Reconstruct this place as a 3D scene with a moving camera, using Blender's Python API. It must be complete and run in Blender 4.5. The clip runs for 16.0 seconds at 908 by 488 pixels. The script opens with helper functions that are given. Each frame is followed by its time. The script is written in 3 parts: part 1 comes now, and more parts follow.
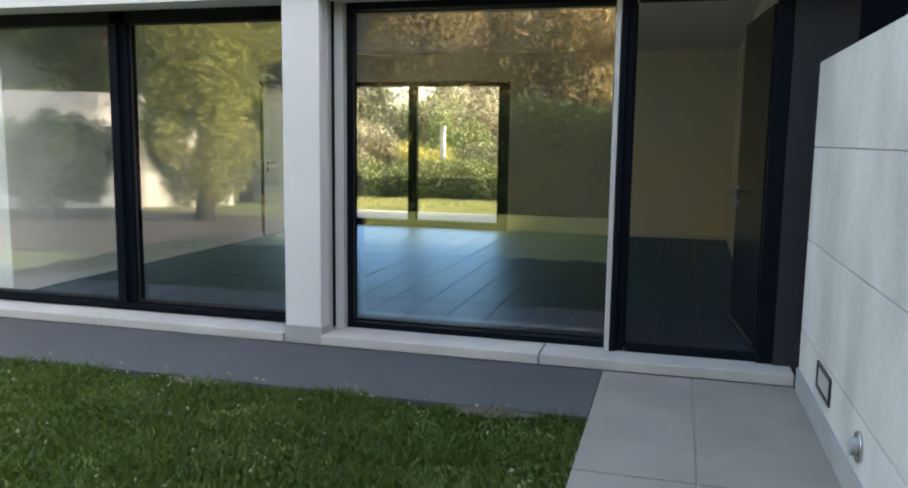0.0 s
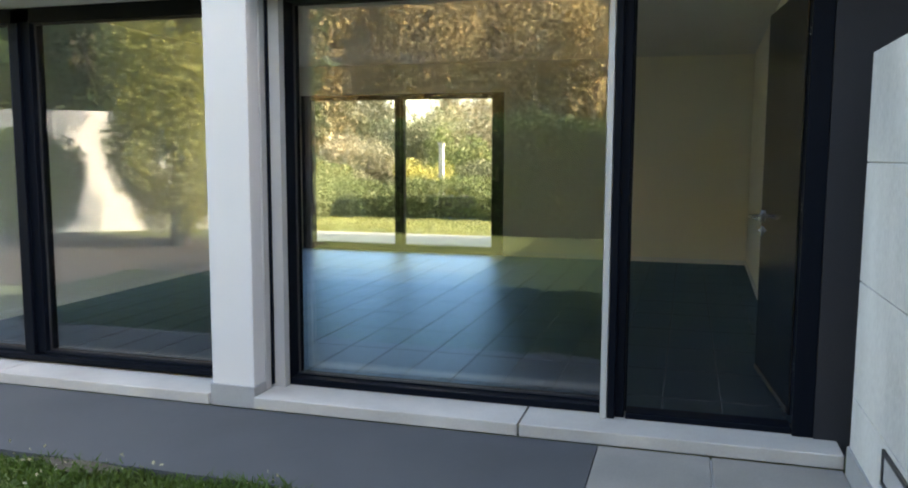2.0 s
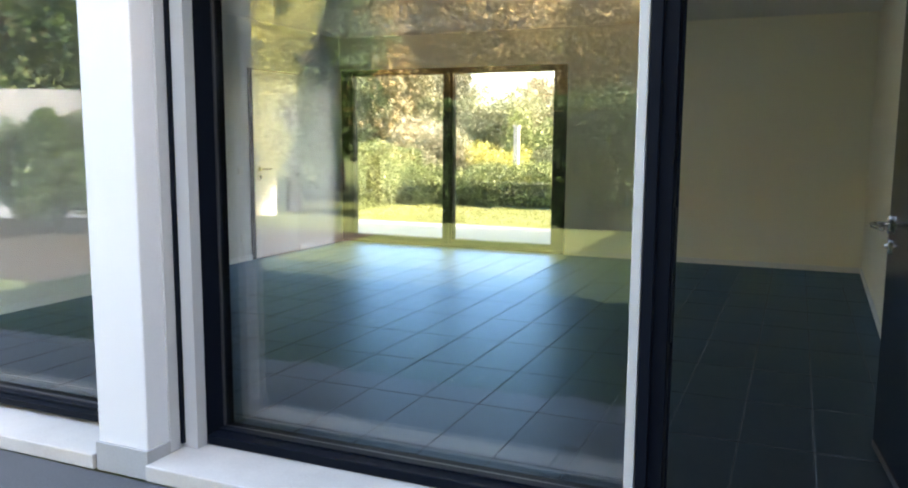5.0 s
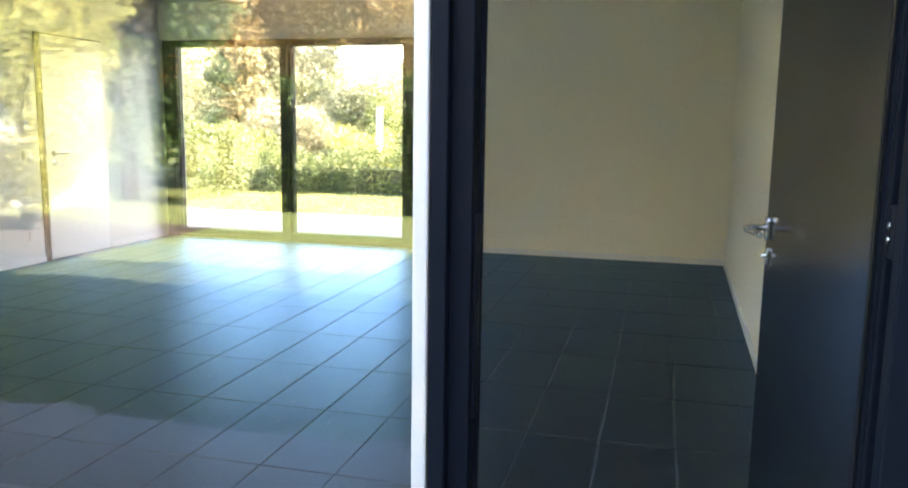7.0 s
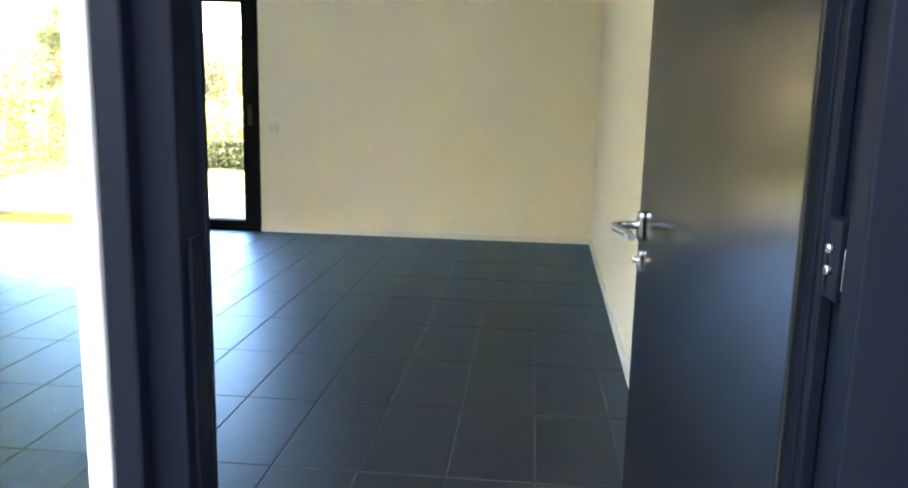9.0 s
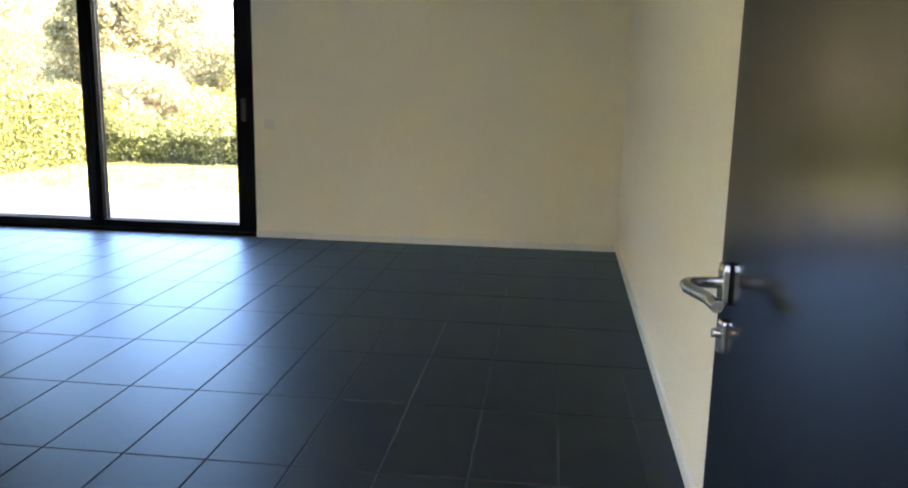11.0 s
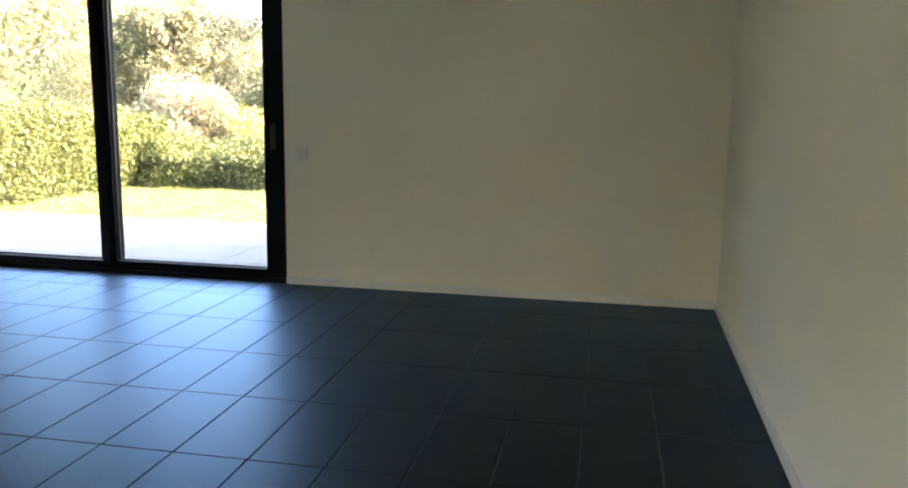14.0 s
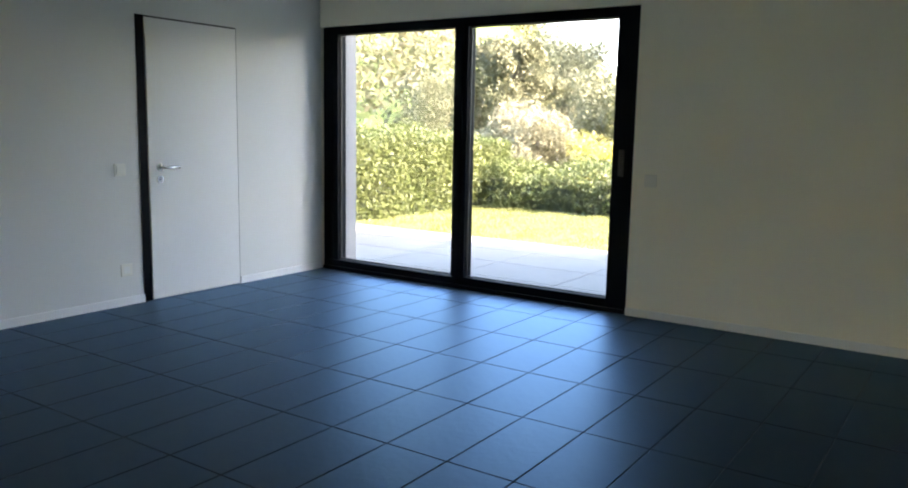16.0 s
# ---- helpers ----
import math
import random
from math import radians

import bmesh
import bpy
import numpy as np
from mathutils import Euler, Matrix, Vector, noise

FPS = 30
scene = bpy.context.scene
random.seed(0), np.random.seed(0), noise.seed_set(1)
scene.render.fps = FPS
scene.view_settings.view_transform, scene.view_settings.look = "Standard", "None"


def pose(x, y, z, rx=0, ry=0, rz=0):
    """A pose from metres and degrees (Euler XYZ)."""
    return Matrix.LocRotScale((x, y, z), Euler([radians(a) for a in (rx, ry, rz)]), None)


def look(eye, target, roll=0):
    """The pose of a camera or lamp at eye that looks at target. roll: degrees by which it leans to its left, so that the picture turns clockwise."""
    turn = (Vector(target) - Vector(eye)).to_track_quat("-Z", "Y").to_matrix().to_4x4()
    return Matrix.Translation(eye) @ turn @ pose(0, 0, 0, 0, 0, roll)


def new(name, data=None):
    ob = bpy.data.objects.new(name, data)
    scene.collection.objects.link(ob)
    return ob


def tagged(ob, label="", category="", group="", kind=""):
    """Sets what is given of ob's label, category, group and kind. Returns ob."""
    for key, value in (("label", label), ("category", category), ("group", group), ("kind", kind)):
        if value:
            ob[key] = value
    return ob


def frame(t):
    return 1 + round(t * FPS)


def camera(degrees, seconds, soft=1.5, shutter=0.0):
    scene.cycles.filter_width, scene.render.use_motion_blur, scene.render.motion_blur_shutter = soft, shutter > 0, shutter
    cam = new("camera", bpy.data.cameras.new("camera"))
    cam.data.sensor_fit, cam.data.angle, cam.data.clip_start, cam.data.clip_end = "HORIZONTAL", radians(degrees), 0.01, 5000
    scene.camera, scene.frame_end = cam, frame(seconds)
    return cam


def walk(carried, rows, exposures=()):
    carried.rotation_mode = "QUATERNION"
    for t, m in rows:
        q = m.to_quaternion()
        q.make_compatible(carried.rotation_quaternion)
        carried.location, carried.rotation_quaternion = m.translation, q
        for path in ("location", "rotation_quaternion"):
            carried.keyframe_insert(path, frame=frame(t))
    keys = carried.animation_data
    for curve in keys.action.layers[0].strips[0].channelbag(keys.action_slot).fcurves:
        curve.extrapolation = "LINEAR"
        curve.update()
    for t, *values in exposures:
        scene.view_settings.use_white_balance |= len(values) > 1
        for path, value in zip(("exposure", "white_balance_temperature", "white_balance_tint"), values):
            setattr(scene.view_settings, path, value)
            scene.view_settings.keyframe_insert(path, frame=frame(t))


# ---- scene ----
cam = camera(59.36, 16.0, soft=2.0)
PATH = [
    (0, (-0.713, -4.252, 1.277), (-1.240, -2.340, 1.015), 0.76),
    (0.5, (-0.678, -4.000, 1.300), (-1.199, -2.084, 1.053), 0.88),
    (1, (-0.667, -3.769, 1.282), (-1.169, -1.849, 1.031), 0.70),
    (1.5, (-0.703, -3.486, 1.300), (-1.226, -1.569, 1.074), 0.11),
    (2, (-0.713, -3.247, 1.277), (-1.269, -1.339, 1.057), 0.23),
    (2.5, (-0.692, -2.963, 1.293), (-1.324, -1.078, 1.073), 0.91),
    (3, (-0.694, -2.689, 1.267), (-1.412, -0.833, 1.062), 0.69),
    (5.5, (-0.622, -1.596, 1.241), (-1.402, 0.225, 0.967), 0.27),
    (6, (-0.613, -1.368, 1.219), (-1.307, 0.485, 0.931), 0.14),
    (6.5, (-0.587, -1.115, 1.243), (-1.174, 0.773, 0.943), 0.62),
    (7, (-0.611, -0.864, 1.232), (-1.106, 1.051, 0.938), 0.84),
    (7.5, (-0.630, -0.638, 1.241), (-0.995, 1.305, 0.935), 0.93),
    (8, (-0.595, -0.495, 1.241), (-0.804, 1.469, 0.925), 1.38),
    (8.5, (-0.555, -0.354, 1.238), (-0.735, 1.609, 0.903), 1.56),
    (9, (-0.559, -0.219, 1.228), (-0.742, 1.740, 0.868), 1.34),
    (11.5, (-0.597, 0.625, 1.238), (-0.827, 2.575, 0.858), 1.18),
    (12, (-0.686, 0.809, 1.248), (-0.892, 2.763, 0.875), 1.48),
    (12.5, (-0.676, 0.908, 1.266), (-0.915, 2.857, 0.886), 1.50),
    (13, (-0.678, 1.120, 1.259), (-0.933, 3.073, 0.913), 1.44),
    (13.5, (-0.672, 1.284, 1.281), (-0.976, 3.227, 0.918), 1.24),
    (14, (-0.747, 1.458, 1.266), (-1.116, 3.395, 0.927), 0.96),
    (14.5, (-0.860, 1.597, 1.268), (-1.342, 3.514, 0.961), 0.88),
    (15, (-0.978, 1.663, 1.189), (-1.579, 3.548, 0.894), 1.11),
    (15.5, (-0.916, 1.590, 1.262), (-1.747, 3.384, 0.958), 0.71),
    (16, (-0.933, 1.590, 1.262), (-2.042, 3.229, 0.971), 1.15),
]
EXPOSURE = [(0, 3.4, 8300, 12), (2, 3.62, 8200, 12), (3, 3.85, 8200, 13), (5.5, 4.45, 7900, 14), (6.5, 4.88, 7900, 16), (7, 5.15, 7800, 17), (7.5, 5.25, 7900, 17), (8.3, 5.9, 8300, 19), (9, 6.25, 8400, 20), (11.5, 5.22, 8500, 24), (13.5, 4.92, 8300, 22), (15, 4.75, 7600, 18), (16, 4.45, 7250, 16)]
walk(cam, [(t, look(eye, target, roll)) for t, eye, target, roll in PATH], EXPOSURE)

# ---- light ----
SUN = Vector((0.85, 0.12, 0.50)).normalized()
world = bpy.data.worlds.new("sky")
scene.world = world
world.use_nodes = True
wn = world.node_tree
sky = wn.nodes.new("ShaderNodeTexSky")
sky.sky_type = 'NISHITA'
sky.sun_disc = False
sky.dust_density = 2.5
sky.sun_elevation = math.asin(SUN.z)
sky.sun_rotation = math.atan2(SUN.x, SUN.y)
wn.links.new(sky.outputs[0], wn.nodes["Background"].inputs[0])
wn.nodes["Background"].inputs[1].default_value = 0.15
sun = new("sun", bpy.data.lights.new("sun", 'SUN'))
sun.data.energy, sun.data.angle, sun.data.color = 2.2, radians(0.5), (1.0, 0.93, 0.82)
sun.matrix_world = look(SUN * 30, (0, 0, 0))

# ---- materials ----


def mat(name, col, rough=0.6, metal=0.0, col2=None, scale=4.0, amount=0.5, bump=0.0, bump_scale=60.0, rnd=0.0, spec=0.5, stretch=(1, 1, 1), coat=0.0, trans=0.0):
    """A surface with variation at two scales, relief and a spread of tone from piece to piece."""
    m = bpy.data.materials.new(name)
    m.use_nodes = True
    n, l = m.node_tree.nodes, m.node_tree.links
    b = n["Principled BSDF"]
    b.inputs["Roughness"].default_value, b.inputs["Metallic"].default_value = rough, metal
    b.inputs["Specular IOR Level"].default_value = spec
    b.inputs["Coat Weight"].default_value = coat
    b.inputs["Transmission Weight"].default_value = trans
    tc = n.new("ShaderNodeTexCoord")
    mp = n.new("ShaderNodeMapping")
    mp.inputs["Scale"].default_value = stretch
    l.new(tc.outputs["Object"], mp.inputs[0])
    big, fine = n.new("ShaderNodeTexNoise"), n.new("ShaderNodeTexNoise")
    big.inputs["Scale"].default_value, big.inputs["Detail"].default_value = scale, 6
    fine.inputs["Scale"].default_value, fine.inputs["Detail"].default_value = bump_scale, 8
    l.new(mp.outputs[0], big.inputs[0]), l.new(mp.outputs[0], fine.inputs[0])
    add = n.new("ShaderNodeMath")
    add.operation = 'MULTIPLY_ADD'
    l.new(fine.outputs[0], add.inputs[0])
    add.inputs[1].default_value = 0.45
    l.new(big.outputs[0], add.inputs[2])
    ramp = n.new("ShaderNodeMapRange")
    ramp.inputs[1].default_value, ramp.inputs[2].default_value = 0.45, 1.0
    ramp.inputs[4].default_value = amount
    l.new(add.outputs[0], ramp.inputs[0])
    mix = n.new("ShaderNodeMix")
    mix.data_type = 'RGBA'
    c2 = col2 or tuple(c * 0.7 for c in col)
    mix.inputs[6].default_value, mix.inputs[7].default_value = (*col, 1), (*c2, 1)
    l.new(ramp.outputs[0], mix.inputs[0])
    out = mix.outputs[2]
    if rnd:
        oi, geo, hs = n.new("ShaderNodeObjectInfo"), n.new("ShaderNodeNewGeometry"), n.new("ShaderNodeHueSaturation")
        ad, mr = n.new("ShaderNodeMath"), n.new("ShaderNodeMapRange")
        l.new(oi.outputs["Random"], ad.inputs[0]), l.new(geo.outputs["Random Per Island"], ad.inputs[1])
        mr.inputs[2].default_value = 2.0
        mr.inputs[3].default_value, mr.inputs[4].default_value = 1 - rnd, 1 + rnd
        l.new(ad.outputs[0], mr.inputs[0]), l.new(mr.outputs[0], hs.inputs["Value"]), l.new(out, hs.inputs["Color"])
        out = hs.outputs[0]
    l.new(out, b.inputs["Base Color"])
    if bump:
        bp = n.new("ShaderNodeBump")
        bp.inputs["Strength"].default_value, bp.inputs["Distance"].default_value = 1.0, bump
        l.new(fine.outputs[0], bp.inputs["Height"]), l.new(bp.outputs[0], b.inputs["Normal"])
    return m


def leaf_mat(name, col, col2, rnd=0.45):
    m = mat(name, col, 0.55, 0, col2, 0.8, 1.0, rnd=rnd, spec=0.3)
    n, l = m.node_tree.nodes, m.node_tree.links
    b = n["Principled BSDF"]
    tr, mx = n.new("ShaderNodeBsdfTranslucent"), n.new("ShaderNodeMixShader")
    l.new(b.inputs["Base Color"].links[0].from_socket, tr.inputs[0])
    mx.inputs[0].default_value = 0.35
    l.new(b.outputs[0], mx.inputs[1]), l.new(tr.outputs[0], mx.inputs[2])
    l.new(mx.outputs[0], n["Material Output"].inputs[0])
    return m


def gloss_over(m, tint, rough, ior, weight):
    """The gloss of honed slate over the matt stone, tinted like the light it mirrors."""
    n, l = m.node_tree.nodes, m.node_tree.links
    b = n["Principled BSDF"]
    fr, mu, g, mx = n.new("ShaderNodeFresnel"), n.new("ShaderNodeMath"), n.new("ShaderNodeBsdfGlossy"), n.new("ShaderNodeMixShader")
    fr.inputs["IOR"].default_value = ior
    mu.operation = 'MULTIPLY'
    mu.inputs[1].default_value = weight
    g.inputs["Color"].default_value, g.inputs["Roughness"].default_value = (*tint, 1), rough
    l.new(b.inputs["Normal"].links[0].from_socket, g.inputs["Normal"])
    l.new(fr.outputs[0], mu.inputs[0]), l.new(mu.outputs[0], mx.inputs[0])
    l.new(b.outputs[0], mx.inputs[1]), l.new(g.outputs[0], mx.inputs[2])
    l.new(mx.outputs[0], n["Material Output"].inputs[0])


def pane_mat(name, f0, tint):
    """Clear glazing: see-through, with a gloss that grows towards grazing views."""
    m = bpy.data.materials.new(name)
    m.use_nodes = True
    n, l = m.node_tree.nodes, m.node_tree.links
    n.remove(n["Principled BSDF"])
    lw, pw, ma = n.new("ShaderNodeLayerWeight"), n.new("ShaderNodeMath"), n.new("ShaderNodeMath")
    pw.operation, ma.operation = 'POWER', 'MULTIPLY_ADD'
    lw.inputs[0].default_value = 0.5
    l.new(lw.outputs["Facing"], pw.inputs[0])
    pw.inputs[1].default_value = 5
    l.new(pw.outputs[0], ma.inputs[0])
    ma.inputs[1].default_value, ma.inputs[2].default_value = 1 - f0, f0
    t, g, mx = n.new("ShaderNodeBsdfTransparent"), n.new("ShaderNodeBsdfGlossy"), n.new("ShaderNodeMixShader")
    t.inputs[0].default_value = (*tint, 1)
    g.inputs["Roughness"].default_value = 0.0
    l.new(ma.outputs[0], mx.inputs[0]), l.new(t.outputs[0], mx.inputs[1]), l.new(g.outputs[0], mx.inputs[2])
    l.new(mx.outputs[0], n["Material Output"].inputs[0])
    return m


# cream tone also carries the warm light on the east and north walls
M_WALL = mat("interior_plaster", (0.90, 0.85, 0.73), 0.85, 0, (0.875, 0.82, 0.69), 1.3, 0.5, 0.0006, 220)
# plaster greyed so that the west wall looks less lit
M_WALL_WEST = mat("dimmed_plaster", (0.72, 0.72, 0.70), 0.85, 0, (0.68, 0.68, 0.66), 1.3, 0.5, 0.0006, 220)
M_CEIL = mat("ceiling_paint", (0.86, 0.85, 0.82), 0.9, 0, (0.76, 0.75, 0.72), 1.1, 0.4, 0.0004, 200)
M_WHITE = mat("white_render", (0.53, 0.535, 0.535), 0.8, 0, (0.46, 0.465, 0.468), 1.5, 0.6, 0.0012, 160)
# raised above the facade white so that the mirrored wall looks sunlit
M_BOUND = mat("sunlit_boundary_white", (0.82, 0.82, 0.80), 0.8, 0, (0.74, 0.74, 0.72), 1.2, 0.6, 0.001, 120)
M_PAINT = mat("white_lacquer", (0.80, 0.80, 0.79), 0.35, 0, (0.77, 0.77, 0.76), 3, 0.5, 0.0001, 90)
M_FRAME = mat("anthracite_aluminium", (0.003, 0.0048, 0.009), 0.5, 0.0, (0.0025, 0.004, 0.007), 5, 0.6, 0.0001, 400, spec=0.06)
M_DOOR = mat("anthracite_door_lacquer", (0.0055, 0.0065, 0.0085), 0.20, 0.0, (0.0045, 0.0055, 0.007), 3, 0.5, 0.00004, 300, spec=0.32)
M_ALU = mat("pale_aluminium", (0.40, 0.40, 0.39), 0.5, 0.2, (0.44, 0.44, 0.43), 6, 0.5)
M_STEEL = mat("brushed_steel", (0.55, 0.55, 0.54), 0.27, 1.0, (0.45, 0.45, 0.45), 30, 0.5, 0.00005, 300)
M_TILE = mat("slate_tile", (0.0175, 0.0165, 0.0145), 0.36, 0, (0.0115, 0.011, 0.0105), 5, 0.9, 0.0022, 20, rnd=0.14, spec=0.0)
# blue of the mirrored outdoor light is put into the gloss colour
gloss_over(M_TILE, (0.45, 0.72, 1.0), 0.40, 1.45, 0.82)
M_GROUT = mat("grey_grout", (0.018, 0.0185, 0.019), 0.9, 0, None, 20, 0.5, 0.0008, 300)
M_SILL = mat("pale_stone_sill", (0.42, 0.405, 0.375), 0.7, 0, (0.29, 0.28, 0.26), 3.5, 0.8, 0.0012, 120, rnd=0.05)
M_STRIP = mat("grey_screed", (0.056, 0.061, 0.067), 0.85, 0, (0.036, 0.040, 0.044), 1.6, 0.8, 0.002, 110)
M_SLAB = mat("paving_slab", (0.235, 0.222, 0.20), 0.8, 0, (0.145, 0.139, 0.128), 1.8, 0.9, 0.0016, 140, rnd=0.06)
M_BLOCK = mat("painted_concrete_block", (0.57, 0.57, 0.55), 0.85, 0, (0.30, 0.30, 0.29), 2.3, 0.95, 0.003, 70, rnd=0.04, stretch=(1, 1, 0.45))
M_JOINT = mat("block_mortar", (0.42, 0.42, 0.40), 0.95, 0, None, 9, 0.6, 0.002, 120)
M_SKIRT = mat("grey_skirting", (0.30, 0.31, 0.31), 0.6, 0, (0.2, 0.2, 0.2), 4, 0.7, 0.0008, 130)
# render of the entrance return, its shade put into the colour
M_RETURN = mat("shaded_render", (0.016, 0.017, 0.022), 0.9, 0, (0.010, 0.011, 0.014), 2.0, 0.7, 0.002, 120)
M_FIN = mat("grey_render", (0.24, 0.245, 0.26), 0.85, 0, (0.19, 0.195, 0.21), 1.5, 0.6, 0.0012, 160)
M_POST = mat("weathered_post", (0.40, 0.39, 0.36), 0.85, 0, (0.28, 0.27, 0.24), 5, 0.8, 0.002, 80)
M_BLACK = mat("black_plastic", (0.02, 0.02, 0.022), 0.5, 0, None, 20, 0.4)
M_LENS = mat("frosted_lens", (0.35, 0.36, 0.36), 0.3, 0, None, 20, 0.4)
M_PLASTIC = mat("white_plastic", (0.82, 0.80, 0.73), 0.4, 0, None, 10, 0.3)
M_SOIL = mat("lawn_ground", (0.060, 0.105, 0.022), 0.95, 0, (0.105, 0.125, 0.035), 0.7, 1.0, 0.01, 30)
M_EARTH = mat("bare_earth", (0.085, 0.07, 0.05), 0.95, 0, (0.045, 0.037, 0.028), 14, 1.0, 0.01, 60)
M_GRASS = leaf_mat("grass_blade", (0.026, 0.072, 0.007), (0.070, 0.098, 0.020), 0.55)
# dark tone and patches stand for dappled tree shade as well as leaves
M_DAPPLED = mat("gravel", (0.048, 0.035, 0.024), 0.95, 0, (0.012, 0.010, 0.008), 2.5, 1.0, 0.01, 45)
M_TERRACE = mat("terrace_paving", (0.165, 0.162, 0.157), 0.75, 0, (0.12, 0.118, 0.115), 2.0, 0.7, 0.001, 120, rnd=0.05)
M_HEDGE = leaf_mat("laurel_leaf", (0.085, 0.110, 0.035), (0.125, 0.145, 0.055))
M_DARKHEDGE = leaf_mat("yew_leaf", (0.035, 0.075, 0.02), (0.05, 0.09, 0.03))
M_LARCH = leaf_mat("yellow_green_needles", (0.30, 0.345, 0.115), (0.36, 0.36, 0.13))
M_AUTUMN = leaf_mat("autumn_leaf", (0.175, 0.150, 0.088), (0.15, 0.138, 0.088))
M_RUSSET = leaf_mat("russet_leaf", (0.50, 0.38, 0.18), (0.42, 0.35, 0.17))
M_GREEN = leaf_mat("broad_leaf", (0.110, 0.118, 0.062), (0.15, 0.145, 0.088))
M_YELLOW = leaf_mat("yellow_leaf", (0.40, 0.36, 0.08), (0.29, 0.29, 0.10))
# back lawn blades: dry tone, with the brightness of full sun in the colour
M_SUNGRASS = leaf_mat("dry_sunlit_blade", (0.175, 0.195, 0.062), (0.225, 0.225, 0.095), 0.4)
M_PALEGRASS = leaf_mat("dry_reed", (0.32, 0.29, 0.20), (0.22, 0.22, 0.13))
# leaf colour darkened for the part of the slope that lies in shade
M_SHADEWOOD = leaf_mat("shaded_wood_leaf", (0.06, 0.075, 0.05), (0.09, 0.09, 0.06))
M_BARK = mat("bark", (0.10, 0.075, 0.05), 0.95, 0, (0.05, 0.04, 0.03), 6, 0.9, 0.01, 40)
M_ROOF = mat("clay_roof", (0.20, 0.12, 0.09), 0.9, 0, (0.14, 0.09, 0.07), 4, 0.9, 0.01, 30)
M_PANE = pane_mat("window_glass", 0.128, (0.97, 0.985, 0.975))
M_PANE_IN = pane_mat("garden_glass", 0.045, (0.98, 0.99, 0.985))

# ---- building helpers ----


def box(bm, x0, x1, y0, y1, z0, z1, bev=0.0, matrix=None):
    vs = [Vector((x, y, z)) for z in (z0, z1) for x, y in ((x0, y0), (x1, y0), (x1, y1), (x0, y1))]
    if matrix:
        vs = [matrix @ v for v in vs]
    v = [bm.verts.new(p) for p in vs]
    fs = [bm.faces.new([v[i] for i in f]) for f in ((0, 3, 2, 1), (4, 5, 6, 7), (0, 1, 5, 4), (1, 2, 6, 5), (2, 3, 7, 6), (3, 0, 4, 7))]
    if bev:
        es = list({e for f in fs for e in f.edges})
        bmesh.ops.bevel(bm, geom=es, offset=bev, segments=2, affect='EDGES', profile=0.5)
    return bm


def boxes(*rows, bev=0.0):
    bm = bmesh.new()
    for r in rows:
        box(bm, *r, bev=bev)
    return bm


def tube(points, r, seg=12, cap=True):
    """A round bar along a line of points."""
    bm = bmesh.new()
    ps = [Vector(p) for p in points]
    rings = []
    up = Vector((0.13, 0.31, 0.94)).normalized()
    for i, p in enumerate(ps):
        d = (ps[min(i + 1, len(ps) - 1)] - ps[max(i - 1, 0)]).normalized()
        a = d.cross(up).normalized()
        b = d.cross(a)
        rr = r[i] if isinstance(r, (list, tuple)) else r
        rings.append([bm.verts.new(p + rr * (math.cos(k * 2 * math.pi / seg) * a + math.sin(k * 2 * math.pi / seg) * b)) for k in range(seg)])
    for p, q in zip(rings, rings[1:]):
        for k in range(seg):
            bm.faces.new((p[k], p[(k + 1) % seg], q[(k + 1) % seg], q[k])).smooth = True
    if cap:
        bm.faces.new(rings[0][::-1]), bm.faces.new(rings[-1])
    bmesh.ops.recalc_face_normals(bm, faces=bm.faces)
    return bm


def disc(c, axis, r, depth, seg=24, bev=0.0):
    """A short round block; axis 0, 1 or 2."""
    bm = bmesh.new()
    turn = {0: Matrix.Rotation(math.pi / 2, 4, 'Y'), 1: Matrix.Rotation(math.pi / 2, 4, 'X'), 2: Matrix()}[axis]
    bmesh.ops.create_cone(bm, cap_ends=True, segments=seg, radius1=r, radius2=r, depth=depth, matrix=Matrix.Translation(c) @ turn)
    if bev:
        bmesh.ops.bevel(bm, geom=[e for e in bm.edges if any(len(f.verts) > 4 for f in e.link_faces)], offset=bev, segments=2, affect='EDGES', profile=0.5)
    return bm


def mesh_of(name, bm, material):
    me = bpy.data.meshes.new(name)
    bm.to_mesh(me)
    bm.free()
    me.materials.append(material)
    return me


def thing(name, bm, material, label, category="", group="", kind=""):
    return tagged(new(name, mesh_of(name, bm, material)), label, category, group, kind)


def holder(name, at, label, category="", group="", kind=""):
    ob = new(name)
    ob.location = at
    ob.empty_display_size = 0.1
    ob.matrix_basis = Matrix.Translation(at)
    return tagged(ob, label, category, group, kind)


def place_of(ob):
    m = ob.matrix_basis.copy()
    while ob.parent:
        ob = ob.parent
        m = ob.matrix_basis @ m
    return m


def part(name, bm, material, parent, label=""):
    """One mesh under a thing; its mesh is given in world coordinates."""
    bm.transform(place_of(parent).inverted())
    ob = new(name, mesh_of(name, bm, material))
    ob.parent = parent
    return tagged(ob, label)


def plain(name, verts, faces, material):
    me = bpy.data.meshes.new(name)
    me.from_pydata(verts, [], faces)
    me.materials.append(material)
    return me


# ---- setting: ground ----


